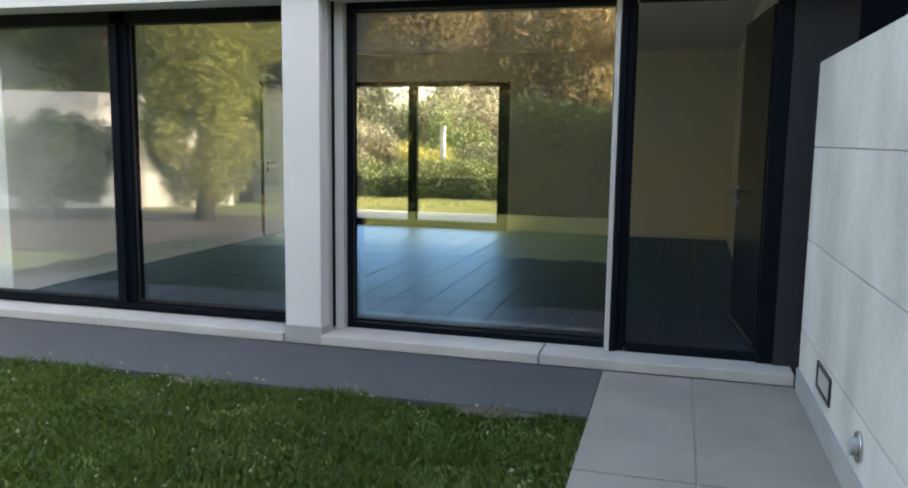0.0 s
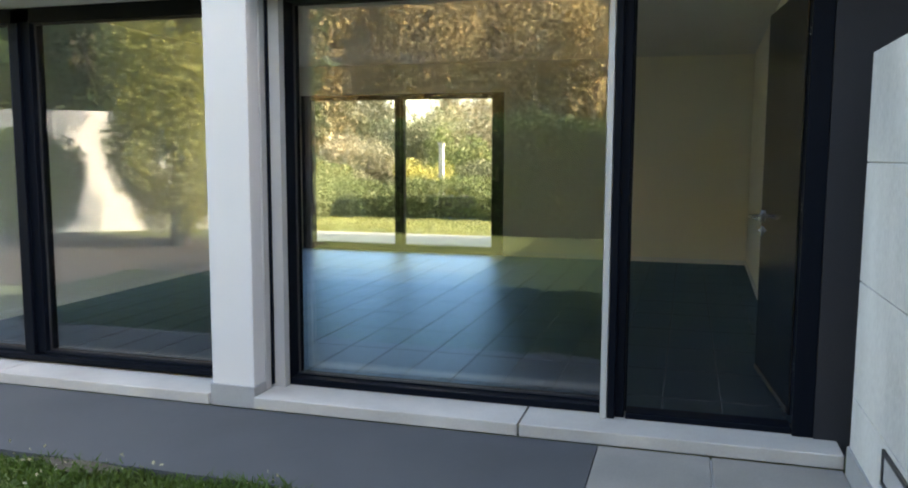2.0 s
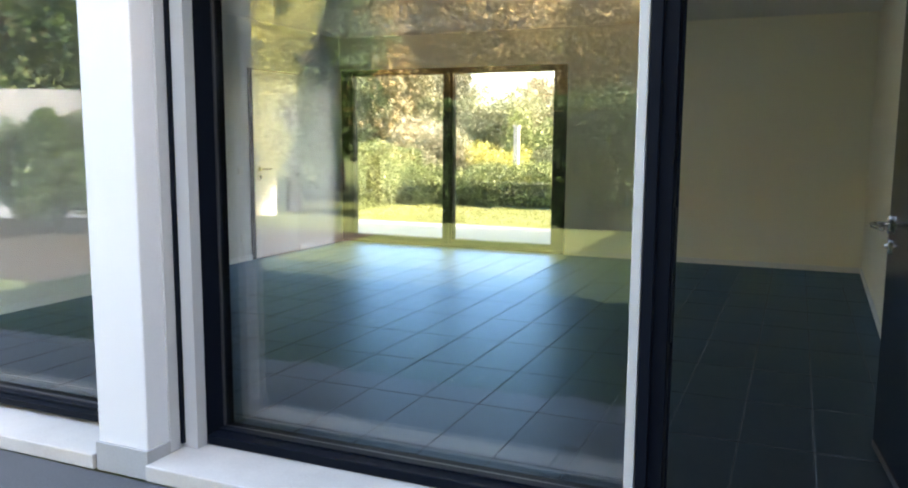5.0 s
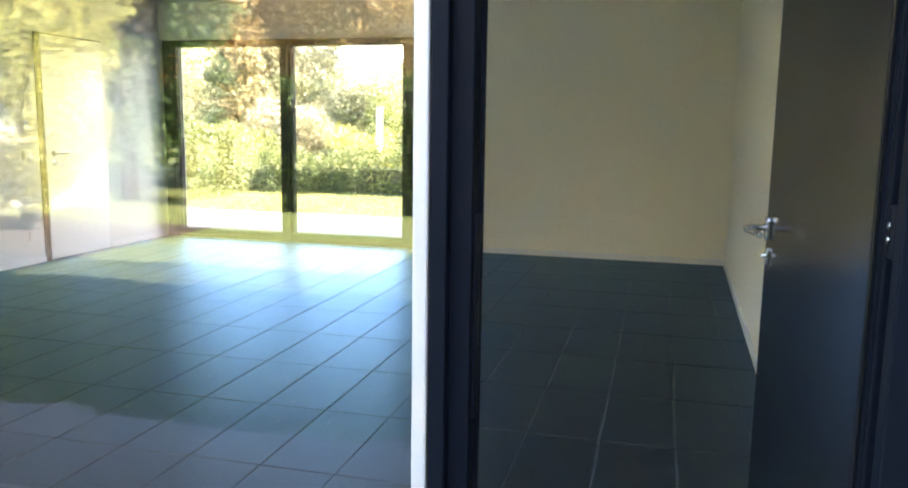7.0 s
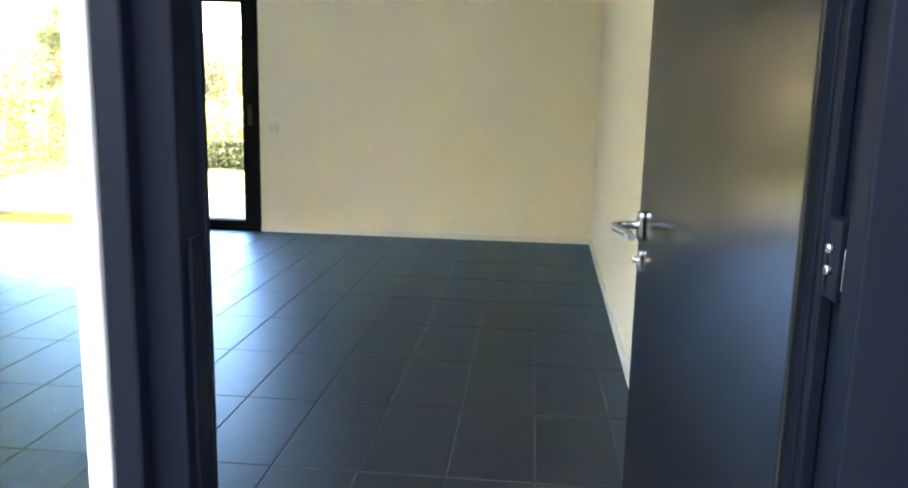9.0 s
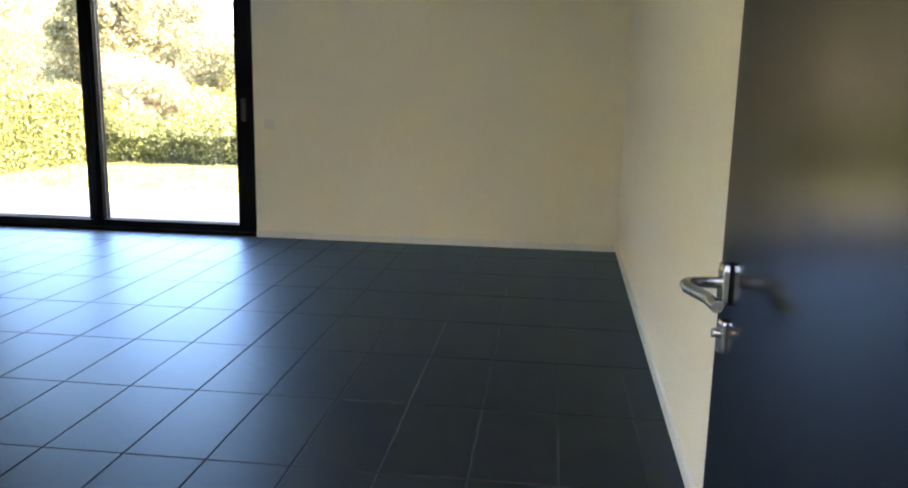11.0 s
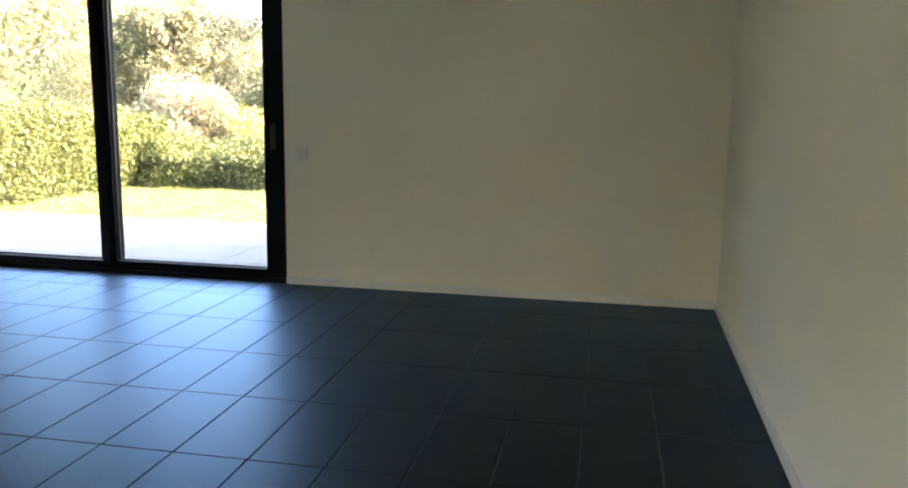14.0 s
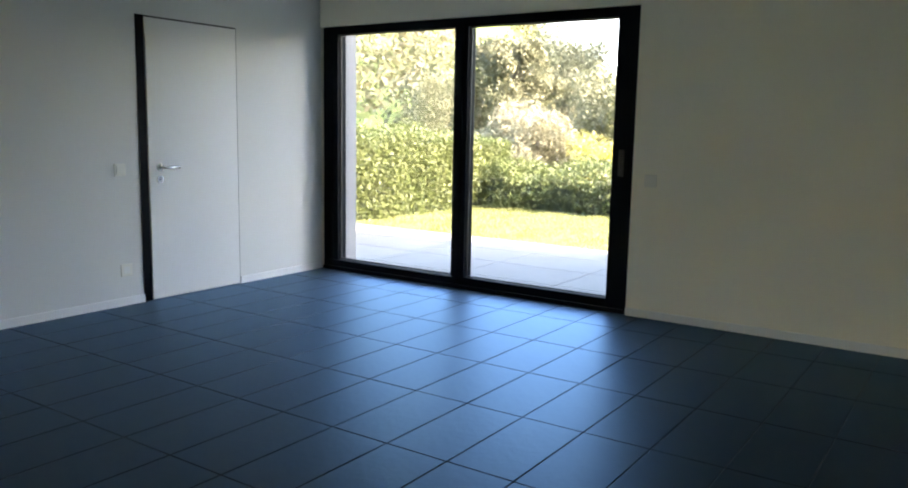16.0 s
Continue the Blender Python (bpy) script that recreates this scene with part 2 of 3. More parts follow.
def rise(x, y):
    """Height of the land: flat round the house, hills far off on both sides."""
    h = -0.12
    if y > 16:
        d = y - 16
        f = min(1.0, max(0.0, (-x / y - 0.36) / 0.36))
        h += -1.2 * min(1, d / 12) + f * 42 * (1 - math.exp(-(max(0, d - 18) / 66) ** 1.6)) * min(1.0, max(0.3, 0.3 + (-26 - x) * 0.018))
    if y < -16:
        h += 26 * (1 - math.exp(-((-16 - y) / 80) ** 1.5))
    if x < -26:
        h += 22 * (1 - math.exp(-((-26 - x) / 80) ** 1.7)) * (1.0 if y < 16 else min(1.0, max(0.0, (-x / y - 0.42) / 0.42)))
    return h + (0.5 * noise.noise((x * 0.03, y * 0.03, 0)) if abs(y) > 25 or abs(x) > 30 else 0)


def spaced(n, near, far):
    a = np.linspace(-1, 1, n)
    return np.sign(a) * (near * np.abs(a) + (far - near) * np.abs(a) ** 3)


gx, gy = spaced(80, 60, 600), spaced(80, 60, 600)
gv = [(float(x), float(y), rise(float(x), float(y))) for y in gy for x in gx]
gf = [(j * 80 + i, j * 80 + i + 1, (j + 1) * 80 + i + 1, (j + 1) * 80 + i) for j in range(79) for i in range(79)]
ground = tagged(new("ground", plain("ground", gv, gf, M_SOIL)), "green lawn and land rising to hills", "ground", kind="structure")
for p in ground.data.polygons:
    p.use_smooth = True

# ---- setting: house ----
XL, YF, ZC = -5.82, 0.72, 2.46     # left wall, glazing line, ceiling


BACKM = Matrix.Translation((0, 6.712, 0))   # x along the garden wall, y outwards

thing("ceiling", boxes((-6.3, 0.3, 0.7, 7.15, ZC, ZC + 0.25)), M_CEIL, "plain white painted ceiling", "ceiling", kind="structure")
EASTM = Matrix.Translation((-0.087, 3.6, 0)) @ Matrix.Rotation(-0.020, 4, 'Z') @ Matrix.Translation((0, -3.6, 0))
thing("wall_east", box(bmesh.new(), 0.014, 0.25, YF + 0.16, 7.0, -0.1, ZC, 0, EASTM), M_WALL, "cream plastered interior wall", "wall", kind="structure")
bm = boxes((XL - 0.25, XL, 0.87, 4.925, -0.1, ZC), (XL - 0.25, XL, 5.79, 6.98, -0.1, ZC), (XL - 0.25, XL, 4.925, 5.79, 1.97, ZC), (XL - 0.30, XL - 0.25, 4.9, 6.0, -0.1, 2.3))
WESTT = Matrix.Translation((XL, 6.712, 0)) @ Matrix.Rotation(0.006, 4, 'Z') @ Matrix.Translation((-XL, -6.712, 0))


def west(bm):
    """The west wall runs slightly askew to the other walls."""
    bm.transform(WESTT)
    return bm


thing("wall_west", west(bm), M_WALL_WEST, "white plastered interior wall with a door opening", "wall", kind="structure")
WX0, WX1, WZ = -5.82, -2.96, 2.08
bm = bmesh.new()
for r in ((WX1, 0.32, 0, 0.28, -0.1, ZC), (WX0, WX1, 0, 0.28, WZ, ZC), (-6.35, WX0 + 0.01, 0.012, 0.28, -0.1, ZC)):
    box(bm, *r, matrix=BACKM)
thing("wall_north", bm, M_WALL, "cream plastered wall beside the garden window", "wall", kind="structure")

# facade towards the front lawn: pillar, lintel, cladding
ob = holder("wall_south", (-3.05, 0.49, -0.09), "white rendered facade pillar and lintel", "wall", kind="structure")
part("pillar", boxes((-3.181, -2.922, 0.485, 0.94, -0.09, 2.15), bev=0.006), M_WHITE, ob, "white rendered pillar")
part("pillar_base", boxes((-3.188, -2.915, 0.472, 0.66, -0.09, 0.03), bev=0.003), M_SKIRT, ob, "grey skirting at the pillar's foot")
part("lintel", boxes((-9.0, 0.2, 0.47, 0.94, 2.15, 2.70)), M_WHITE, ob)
part("reveal", boxes((-2.922, -2.914, 0.60, 0.655, -0.018, 2.15), (-2.922, -2.838, 0.672, 0.7285, -0.018, 2.15)), M_ALU, ob, "pale reveal beside the frame")
part("groove", boxes((-2.922, -2.900, 0.655, 0.672, 0.0, 2.15)), M_FRAME, ob, "dark guide slot of the blind")
thing("wall_upper", boxes((-9, 6, 0.52, 7.2, 2.71, 6.0)), M_WHITE, "white rendered upper storey", "wall", kind="structure")
thing("wall_cladding", boxes((0.22, 6, 0.66, 0.95, -0.12, 2.71)), M_FRAME, "dark clad facade beyond the garden wall", "wall", kind="structure")
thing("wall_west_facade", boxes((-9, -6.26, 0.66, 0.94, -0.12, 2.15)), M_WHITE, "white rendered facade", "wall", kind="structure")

# blocks added on both sides to keep the terrace and front lawn in shade
thing("terrace_shade_block", boxes((-2.5, 6, 7.2, 9.95, -0.12, 5.2)), M_WHITE, "unseen white block added to shade the terrace", "wall", kind="structure")
thing("lawn_shade_block", boxes((0.45, 6, -3.0, 0.66, -0.12, 4.4)), M_FRAME, "dark block behind the garden wall, added to shade the front lawn", "wall", kind="structure")
bm = bmesh.new()
box(bm, -6.22, -5.955, 0.28, 0.62, -0.12, 2.76, matrix=BACKM)
thing("wall_fin", bm, M_FIN, "grey rendered fin beside the garden window", "wall", kind="structure")

# ---- setting: front sills ----
sill = holder("window_sill_front", (-1.5, 0.6, -0.09), "pale stone sill under the front glazing", "sill", kind="structure")
for a, b in ((-2.914, -1.468), (-1.461, -0.01)):
    part("sill_stone", boxes((a, b, 0.455, 0.90, -0.085, -0.020), bev=0.006), M_SILL, sill)
for a, b in ((-6.4, -4.65), (-4.644, -3.19)):
    part("sill_stone", boxes((a, b, 0.455, 0.90, -0.085, -0.022), bev=0.006), M_SILL, sill)


def glazing(name, x0, x1, z0, z1, y, panes, label, m=None, glass=None, fd=0.04):
    """A glazed frame: outer bars, then (x0, x1) openings with a pane each."""
    m = m or Matrix()
    glass = glass or M_PANE
    at = m @ Vector(((x0 + x1) / 2, y, z0))
    ob = holder(name, at, label, "window", kind="structure")
    lo, hi = panes[0][2], panes[0][3]
    bars = [(x0, panes[0][0], z0, z1), (panes[-1][1], x1, z0, z1)]
    bars += [(p[1], q[0], z0 + 0.01, z1 - 0.01) for p, q in zip(panes, panes[1:])]
    for a, b, c, d in bars:
        part("window_frame", box(bmesh.new(), a, b, y - fd, y + 0.07, c, d, 0.004, m), M_FRAME, ob)
    part("window_frame", box(bmesh.new(), panes[0][0], panes[-1][1], y - fd, y + 0.07, z0, lo, 0.004, m), M_FRAME, ob)
    part("window_frame", box(bmesh.new(), panes[0][0], panes[-1][1], y - fd, y + 0.07, hi, z1, 0.004, m), M_FRAME, ob)
    for a, b, c, d in panes:
        pane = part("pane", box(bmesh.new(), a - 0.01, b + 0.01, y + 0.01, y + 0.034, c - 0.01, d + 0.01, 0, m), glass, ob, "clear glass pane")
        pane.visible_shadow = False
        for r in ((a - 0.002, a + 0.008, c, d), (b - 0.008, b + 0.002, c, d), (a, b, c - 0.002, c + 0.008), (a, b, d - 0.008, d + 0.002)):
            part("gasket", box(bmesh.new(), r[0], r[1], y - 0.002, y + 0.009, r[2], r[3], 0, m), M_BLACK, ob)
    return ob


w1 = glazing("window_1", -2.87, -1.06, -0.018, 2.15, 0.835, [(-2.836, -1.10, 0.022, 2.105)], "large fixed pane in an anthracite frame", fd=0.105)
part("cover_strip", boxes((-1.091, -1.0595, 0.655, 0.7275, -0.020, 2.15), bev=0.004), M_ALU, w1, "pale aluminium cover strip")
part("glazing_bead", boxes((-2.83, -1.105, 0.790, 0.834, 0.0225, 0.032), bev=0.003), M_FRAME, w1, "dark glazing bead under the pane")
w2 = glazing("window_2", -6.25, -3.183, -0.02, 2.15, YF + 0.06, [(-6.17, -4.68, 0.045, 2.06), (-4.54, -3.25, 0.045, 2.06)], "sliding front window in a dark frame")
part("sash_bar", boxes((-4.67, -4.60, YF - 0.012, YF + 0.018, 0.03, 2.06), bev=0.004), M_FRAME, w2, "meeting bar of the sliding sash")
part("track", boxes((-6.23, -3.19, YF - 0.02, YF + 0.018, 0.0, 0.03)), M_FRAME, w2)
w3 = glazing("window_3", WX0, WX1, 0.0, WZ, 0.07, [(-5.65, -4.45, 0.09, 2.012), (-4.325, -3.125, 0.09, 2.012)], "sliding garden window in an anthracite frame", BACKM, M_PANE_IN)
part("sash", box(bmesh.new(), -5.76, -4.37, 0.012, 0.029, 0.035, 0.088, 0.003, BACKM), M_FRAME, w3)
part("sash", box(bmesh.new(), -4.42, -4.36, 0.012, 0.028, 0.04, 2.03, 0.003, BACKM), M_FRAME, w3, "meeting stile")
part("sash", box(bmesh.new(), -5.77, -5.70, 0.018, 0.028, 0.03, 2.05, 0.003, BACKM), M_FRAME, w3)
part("track", box(bmesh.new(), WX0 + 0.02, WX1 - 0.02, 0.002, 0.028, 0.0, 0.03, 0.002, BACKM), M_FRAME, w3)
pull = part("pull_handle", box(bmesh.new(), -3.075, -3.035, 0.018, 0.029, 0.95, 1.13, 0.004, BACKM), M_BLACK, w3, "recessed black pull")
part("pull_grip", box(bmesh.new(), -3.06, -3.05, 0.006, 0.022, 0.99, 1.09, 0.003, BACKM), M_BLACK, pull)

# ---- entrance door ----
dj = holder("door_frame", (-0.56, YF, 0), "anthracite aluminium entrance frame", "door frame", kind="structure")
part("post", boxes((-1.0565, -0.976, 0.69, 0.752, -0.018, 2.15), bev=0.004), M_FRAME, dj)
part("post_cover", boxes((-1.0565, -1.020, 0.658, 0.6885, -0.018, 2.15), bev=0.004), M_FRAME, dj)
part("post_stop", boxes((-1.0, -0.968, 0.7535, 0.766, 0.0, 2.09), bev=0.003), M_FRAME, dj)
part("strike_plate", boxes((-0.975, -0.9695, 0.71, 0.745, 0.62, 1.05)), M_FRAME, dj, "black strike plate")
part("jamb", boxes((-0.203, -0.112, 0.651, 0.70, -0.018, 2.15), bev=0.004), M_FRAME, dj, "flat outer face of the jamb")
part("jamb_recess", boxes((-0.165, -0.112, 0.7015, 0.875, 0.0, 2.15), bev=0.003), M_FRAME, dj, "black hinge recess")
part("jamb_step", boxes((-0.190, -0.1665, 0.7015, 0.722, 0.0, 2.12), bev=0.003), M_FRAME, dj)
part("jamb_step", boxes((-0.182, -0.1665, 0.736, 0.748, 0.0, 2.12), bev=0.003), M_FRAME, dj)
part("jamb_step", boxes((-0.186, -0.1665, 0.812, 0.832, 0.0, 2.12), bev=0.003), M_FRAME, dj)
part("jamb_return", boxes((-0.110, 0.22, 0.645, 0.76, -0.09, 2.15)), M_RETURN, dj, "rendered return beside the jamb, darkened for shade")
part("head", boxes((-0.968, -0.204, 0.69, 0.80, 2.10, 2.15), bev=0.004), M_FRAME, dj)
part("threshold", boxes((-0.968, -0.204, 0.68, 0.80, -0.019, 0.012), bev=0.003), M_FRAME, dj)

HX, HY, LW = -0.200, 0.862, 0.915
AXIS = Matrix.Translation((HX, HY, 0)) @ Matrix.Rotation(math.atan2(0.915, -0.085), 4, 'Z')   # x from the hinge to the free edge, +y is the face towards the room's middle
dl = holder("door_1", (HX, HY, 0), "dark grey entrance door standing open inwards", "door", kind="structure")
leaf = part("leaf", box(bmesh.new(), 0.0, LW, -0.06, 0.0, 0.015, 2.085, 0.004, AXIS), M_DOOR, dl, "satin dark grey door leaf")
part("rebate", box(bmesh.new(), -0.02, 0.03, -0.045, -0.012, 0.02, 2.075, 0.003, AXIS), M_FRAME, leaf)
part("bottom_seal", box(bmesh.new(), 0.02, LW - 0.02, 0.0005, 0.006, 0.02, 0.045, 0.001, AXIS), M_BLACK, leaf, "thin black weather bar")


def lever(parent, m, side):
    """A steel lever on an oblong rose; m: x towards the free edge, y out of the face, origin on the face at the spindle."""
    h = part("door_handle", box(bmesh.new(), -0.017, 0.017, 0.0, 0.016, -0.038, 0.034, 0.012, m), M_STEEL, parent, "brushed steel lever handle")
    pts = [(0, 0.0, 0), (0, 0.050, 0), (-0.003, 0.063, 0), (-0.012, 0.072, -0.001), (-0.028, 0.073, -0.003), (-0.052, 0.062, -0.006), (-0.072, 0.056, -0.007), (-0.090, 0.055, -0.007), (-0.128, 0.055, -0.007)]
    part("lever", tube([m @ Vector((p[0], p[1] * side, p[2])) for p in pts], 0.0095, 14), M_STEEL, h)
    e = part("key_rose", box(bmesh.new(), -0.015, 0.015, 0.0, 0.009, -0.118, -0.062, 0.007, m), M_STEEL, parent, "oval steel cylinder rose")
    part("cylinder", disc(m @ Vector((0, 0.010, -0.085)), 0, 0.008, 0.02, 12), M_STEEL, e)


lever(leaf, AXIS @ Matrix.Translation((LW - 0.045, 0.0, 0.935)), 1)
FAR = AXIS @ Matrix.Translation((LW - 0.045, -0.06, 0.935)) @ Matrix.Diagonal((1, -1, 1, 1))
lever(leaf, FAR, 1)
for z in (0.28, 1.045, 1.85):
    hg = part("hinge", tube([(-0.184, 0.790, z - 0.045), (-0.184, 0.790, z + 0.045)], 0.006, 12), M_FRAME, dl, "black hinge with steel screws")
    part("hinge_plate", boxes((-0.188, -0.1645, 0.755, 0.806, z - 0.05, z + 0.05), bev=0.002), M_FRAME, hg)
    part("hinge_rim", boxes((-0.1905, -0.1895, 0.730, 0.733, z - 0.03, z + 0.02)), M_STEEL, hg, "bright edge of the hinge plate")
    for dz in (-0.0135, 0.0135):
        part("screw", disc((-0.192, 0.775, z + dz), 0, 0.0065, 0.008, 14, 0.002), M_STEEL, hg, "steel screw head")

# ---- inner door on the west wall ----
d2 = holder("door_2", (XL, 5.38, 0), "white flush inner door, closed", "door", kind="structure")
part("frame_strip", west(boxes((XL - 0.02, XL + 0.006, 4.92, 4.985, 0.0, 1.97))), M_FRAME, d2, "dark shadow gap at the lock side")
lf = part("leaf", west(boxes((XL - 0.03, XL + 0.012, 4.988, 5.775, 0.006, 1.958), bev=0.003)), M_PAINT, d2, "white flush door leaf")
part("gap", west(boxes((XL - 0.02, XL + 0.002, 5.775, 5.789, 0.0, 1.97))), M_SKIRT, d2)
part("gap", west(boxes((XL - 0.02, XL + 0.002, 4.985, 5.775, 1.959, 1.97))), M_BLACK, d2)
hd = part("door_handle", west(disc((XL + 0.017, 5.07, 0.94), 0, 0.026, 0.01, 24, 0.002)), M_STEEL, lf, "steel lever on a round rose")
part("lever", west(tube([(XL + 0.02, 5.07, 0.94), (XL + 0.06, 5.07, 0.94), (XL + 0.068, 5.08, 0.94), (XL + 0.068, 5.20, 0.938)], 0.009, 12)), M_STEEL, hd)
kr = part("key_rose", west(disc((XL + 0.017, 5.07, 0.855), 0, 0.026, 0.01, 24, 0.002)), M_STEEL, lf)
part("keyhole", west(disc((XL + 0.023, 5.07, 0.855), 0, 0.008, 0.003, 12)), M_BLACK, kr)


def wall_plate(name, m, label, category, socket):
    """A square plate; m: x across, y out of the wall."""
    ob = holder(name, m.translation, label, category)
    part("plate", box(bmesh.new(), -0.042, 0.042, 0, 0.009, -0.042, 0.042, 0.003, m), M_PLASTIC, ob)
    if socket:
        part("well", box(bmesh.new(), -0.024, 0.024, 0.0085, 0.0105, -0.024, 0.024, 0.001, m), M_PAINT, ob, "recessed socket face")
    else:
        part("rocker", box(bmesh.new(), -0.028, 0.028, 0.008, 0.014, -0.028, 0.028, 0.002, m), M_PLASTIC, ob)


WESTM = Matrix.Rotation(-math.pi / 2, 4, 'Z')
wall_plate("light_switch", WESTT @ Matrix.Translation((XL, 4.765, 0.93)) @ WESTM, "white light switch beside the inner door", "switch", False)
wall_plate("power_outlet", WESTT @ Matrix.Translation((XL, 4.785, 0.245)) @ WESTM, "white wall socket beside the inner door", "outlet", True)
wall_plate("light_switch", BACKM @ Matrix.Translation((-2.83, 0, 0.93)) @ Matrix.Rotation(math.pi, 4, 'Z'), "cream light switch beside the garden window", "switch", False)

# baseboards
thing("baseboard_east", box(bmesh.new(), 0.0, 0.014, 0.96, 6.69, 0.0, 0.055, 0.002, EASTM), M_PAINT, "low white baseboard", "baseboard", kind="structure")
bm = bmesh.new()
box(bm, WX1, -0.03, -0.012, 0.0, 0.0, 0.055, 0.002, BACKM)
thing("baseboard_north", bm, M_PAINT, "low white baseboard", "baseboard", kind="structure")
thing("baseboard_west", west(boxes((XL, XL + 0.012, 0.96, 4.92, 0.0, 0.055), (XL, XL + 0.012, 5.79, 6.71, 0.0, 0.055))), M_PAINT, "low white baseboard", "baseboard", kind="structure")

# ---- front garden: paving and wall ----
thing("pavement", boxes((-9, -1.078, -0.40, 0.455, -0.2, -0.088)), M_STRIP, "grey concrete strip along the facade", "pavement", kind="structure")
path = holder("garden_path", (-0.57, -2, -0.09), "path of large pale paving slabs", "path", kind="structure")
part("bed", boxes((-1.075, -0.005, -7.0, 0.455, -0.2, -0.100)), M_JOINT, path)
for j in range(5):
    y1 = 0.45 - 1.5 * j
    for a, b in ((-1.073, -0.570), (-0.562, -0.012)):
        part("slab", boxes((a, b, y1 - 1.492, y1, -0.15, -0.086 - 0.001 * (j % 2)), bev=0.004), M_SLAB, path)
bw = holder("garden_wall", (0.1, -3, -0.1), "garden wall of large pale concrete blocks", "wall", kind="structure")
part("core", boxes((0.008, 0.19, -7.5, 0.415, -0.12, 1.70)), M_JOINT, bw)
ZJ = (-0.12, 0.262, 0.760, 1.257, 1.707)
for k in range(4):
    y1 = 0.42
    n = 0
    while y1 > -7.4:
        y0 = y1 - (2.1 if n or k % 2 == 0 else 1.05)
        bm = boxes((0.0, 0.2, y0 + 0.003, y1 - 0.003, ZJ[k] + 0.0025, ZJ[k + 1] - 0.0025), bev=0.003)
        part("block", bm, M_BLOCK, bw)
        y1, n = y0, n + 1
part("skirting", boxes((-0.012, 0.0, -7.4, 0.415, -0.1, 0.04), bev=0.002), M_SKIRT, bw, "grey skirting along the wall's foot")
sl = holder("step_light", (0, -0.34, 0.175), "black recessed step light in the garden wall", "light fixture")
part("bezel", boxes((-0.010, 0.004, -0.505, -0.170, 0.110, 0.127), (-0.010, 0.004, -0.505, -0.170, 0.223, 0.240), (-0.010, 0.004, -0.505, -0.485, 0.127, 0.223), (-0.010, 0.004, -0.190, -0.170, 0.127, 0.223)), M_BLACK, sl)
part("lens", boxes((-0.004, 0.002, -0.485, -0.190, 0.127, 0.223)), M_LENS, sl, "dull grey lens")
tp = holder("wall_tap", (0, -1.095, 0.155), "small round metal wall fitting", "wall fitting")
part("flange", disc((-0.006, -1.095, 0.155), 0, 0.060, 0.014, 28, 0.004), M_STEEL, tp)
part("cap", disc((-0.022, -1.095, 0.155), 0, 0.034, 0.03, 24, 0.006), M_SKIRT, tp)

# ---- terrace behind the house ----
tr = holder("terrace", (-3, 8.5, -0.1), "pale grey paved terrace outside the garden window", "terrace", kind="structure")
part("bed", boxes((-9.0, 6, 6.95, 9.86, -0.2, -0.092)), M_JOINT, tr)
for i in range(15):
    for j in range(4):
        a, b = -9.0 + i, 6.98 + 0.72 * j
        part("slab", boxes((a + 0.004, a + 0.996, b + 0.004, b + 0.716, -0.14, -0.08)), M_TERRACE, tr)

# ---- plants ----
rng = np.random.default_rng(7)


def leaf_cloud(centres, radii, count, size, aspect=1.8, droop=0.0):
    """Many small leaf blades scattered round clump centres, as vertices and faces."""
    c = np.asarray(centres, float)
    r = np.asarray(radii, float)
    k = rng.integers(0, len(c), count)
    off = rng.normal(size=(count, 3))
    off /= np.linalg.norm(off, axis=1)[:, None]
    off *= (rng.random((count, 1)) ** 0.45)
    p = c[k] + off * r[k]
    a = rng.normal(size=(count, 3))
    a[:, 2] = a[:, 2] * (1 - droop) - droop * 1.5
    a /= np.linalg.norm(a, axis=1)[:, None]
    b = np.cross(a, rng.normal(size=(count, 3)))
    b /= np.linalg.norm(b, axis=1)[:, None]
    s = size * (0.6 + 0.8 * rng.random((count, 1)))
    a, b = a * s * aspect, b * s
    v = np.stack([p - a * 0.5, p + b * 0.5, p + a * 0.5, p - b * 0.5], 1).reshape(-1, 3)
    f = np.arange(count * 4).reshape(-1, 4)
    return v, f


def leaves_mesh(name, v, f, material):
    me = bpy.data.meshes.new(name)
    me.vertices.add(len(v)), me.loops.add(f.size), me.polygons.add(len(f))
    me.vertices.foreach_set("co", v.astype(np.float32).ravel())
    me.loops.foreach_set("vertex_index", f.astype(np.int32).ravel())
    me.polygons.foreach_set("loop_start", np.arange(0, f.size, 4, dtype=np.int32))
    me.update(calc_edges=True)
    me.materials.append(material)
    return me


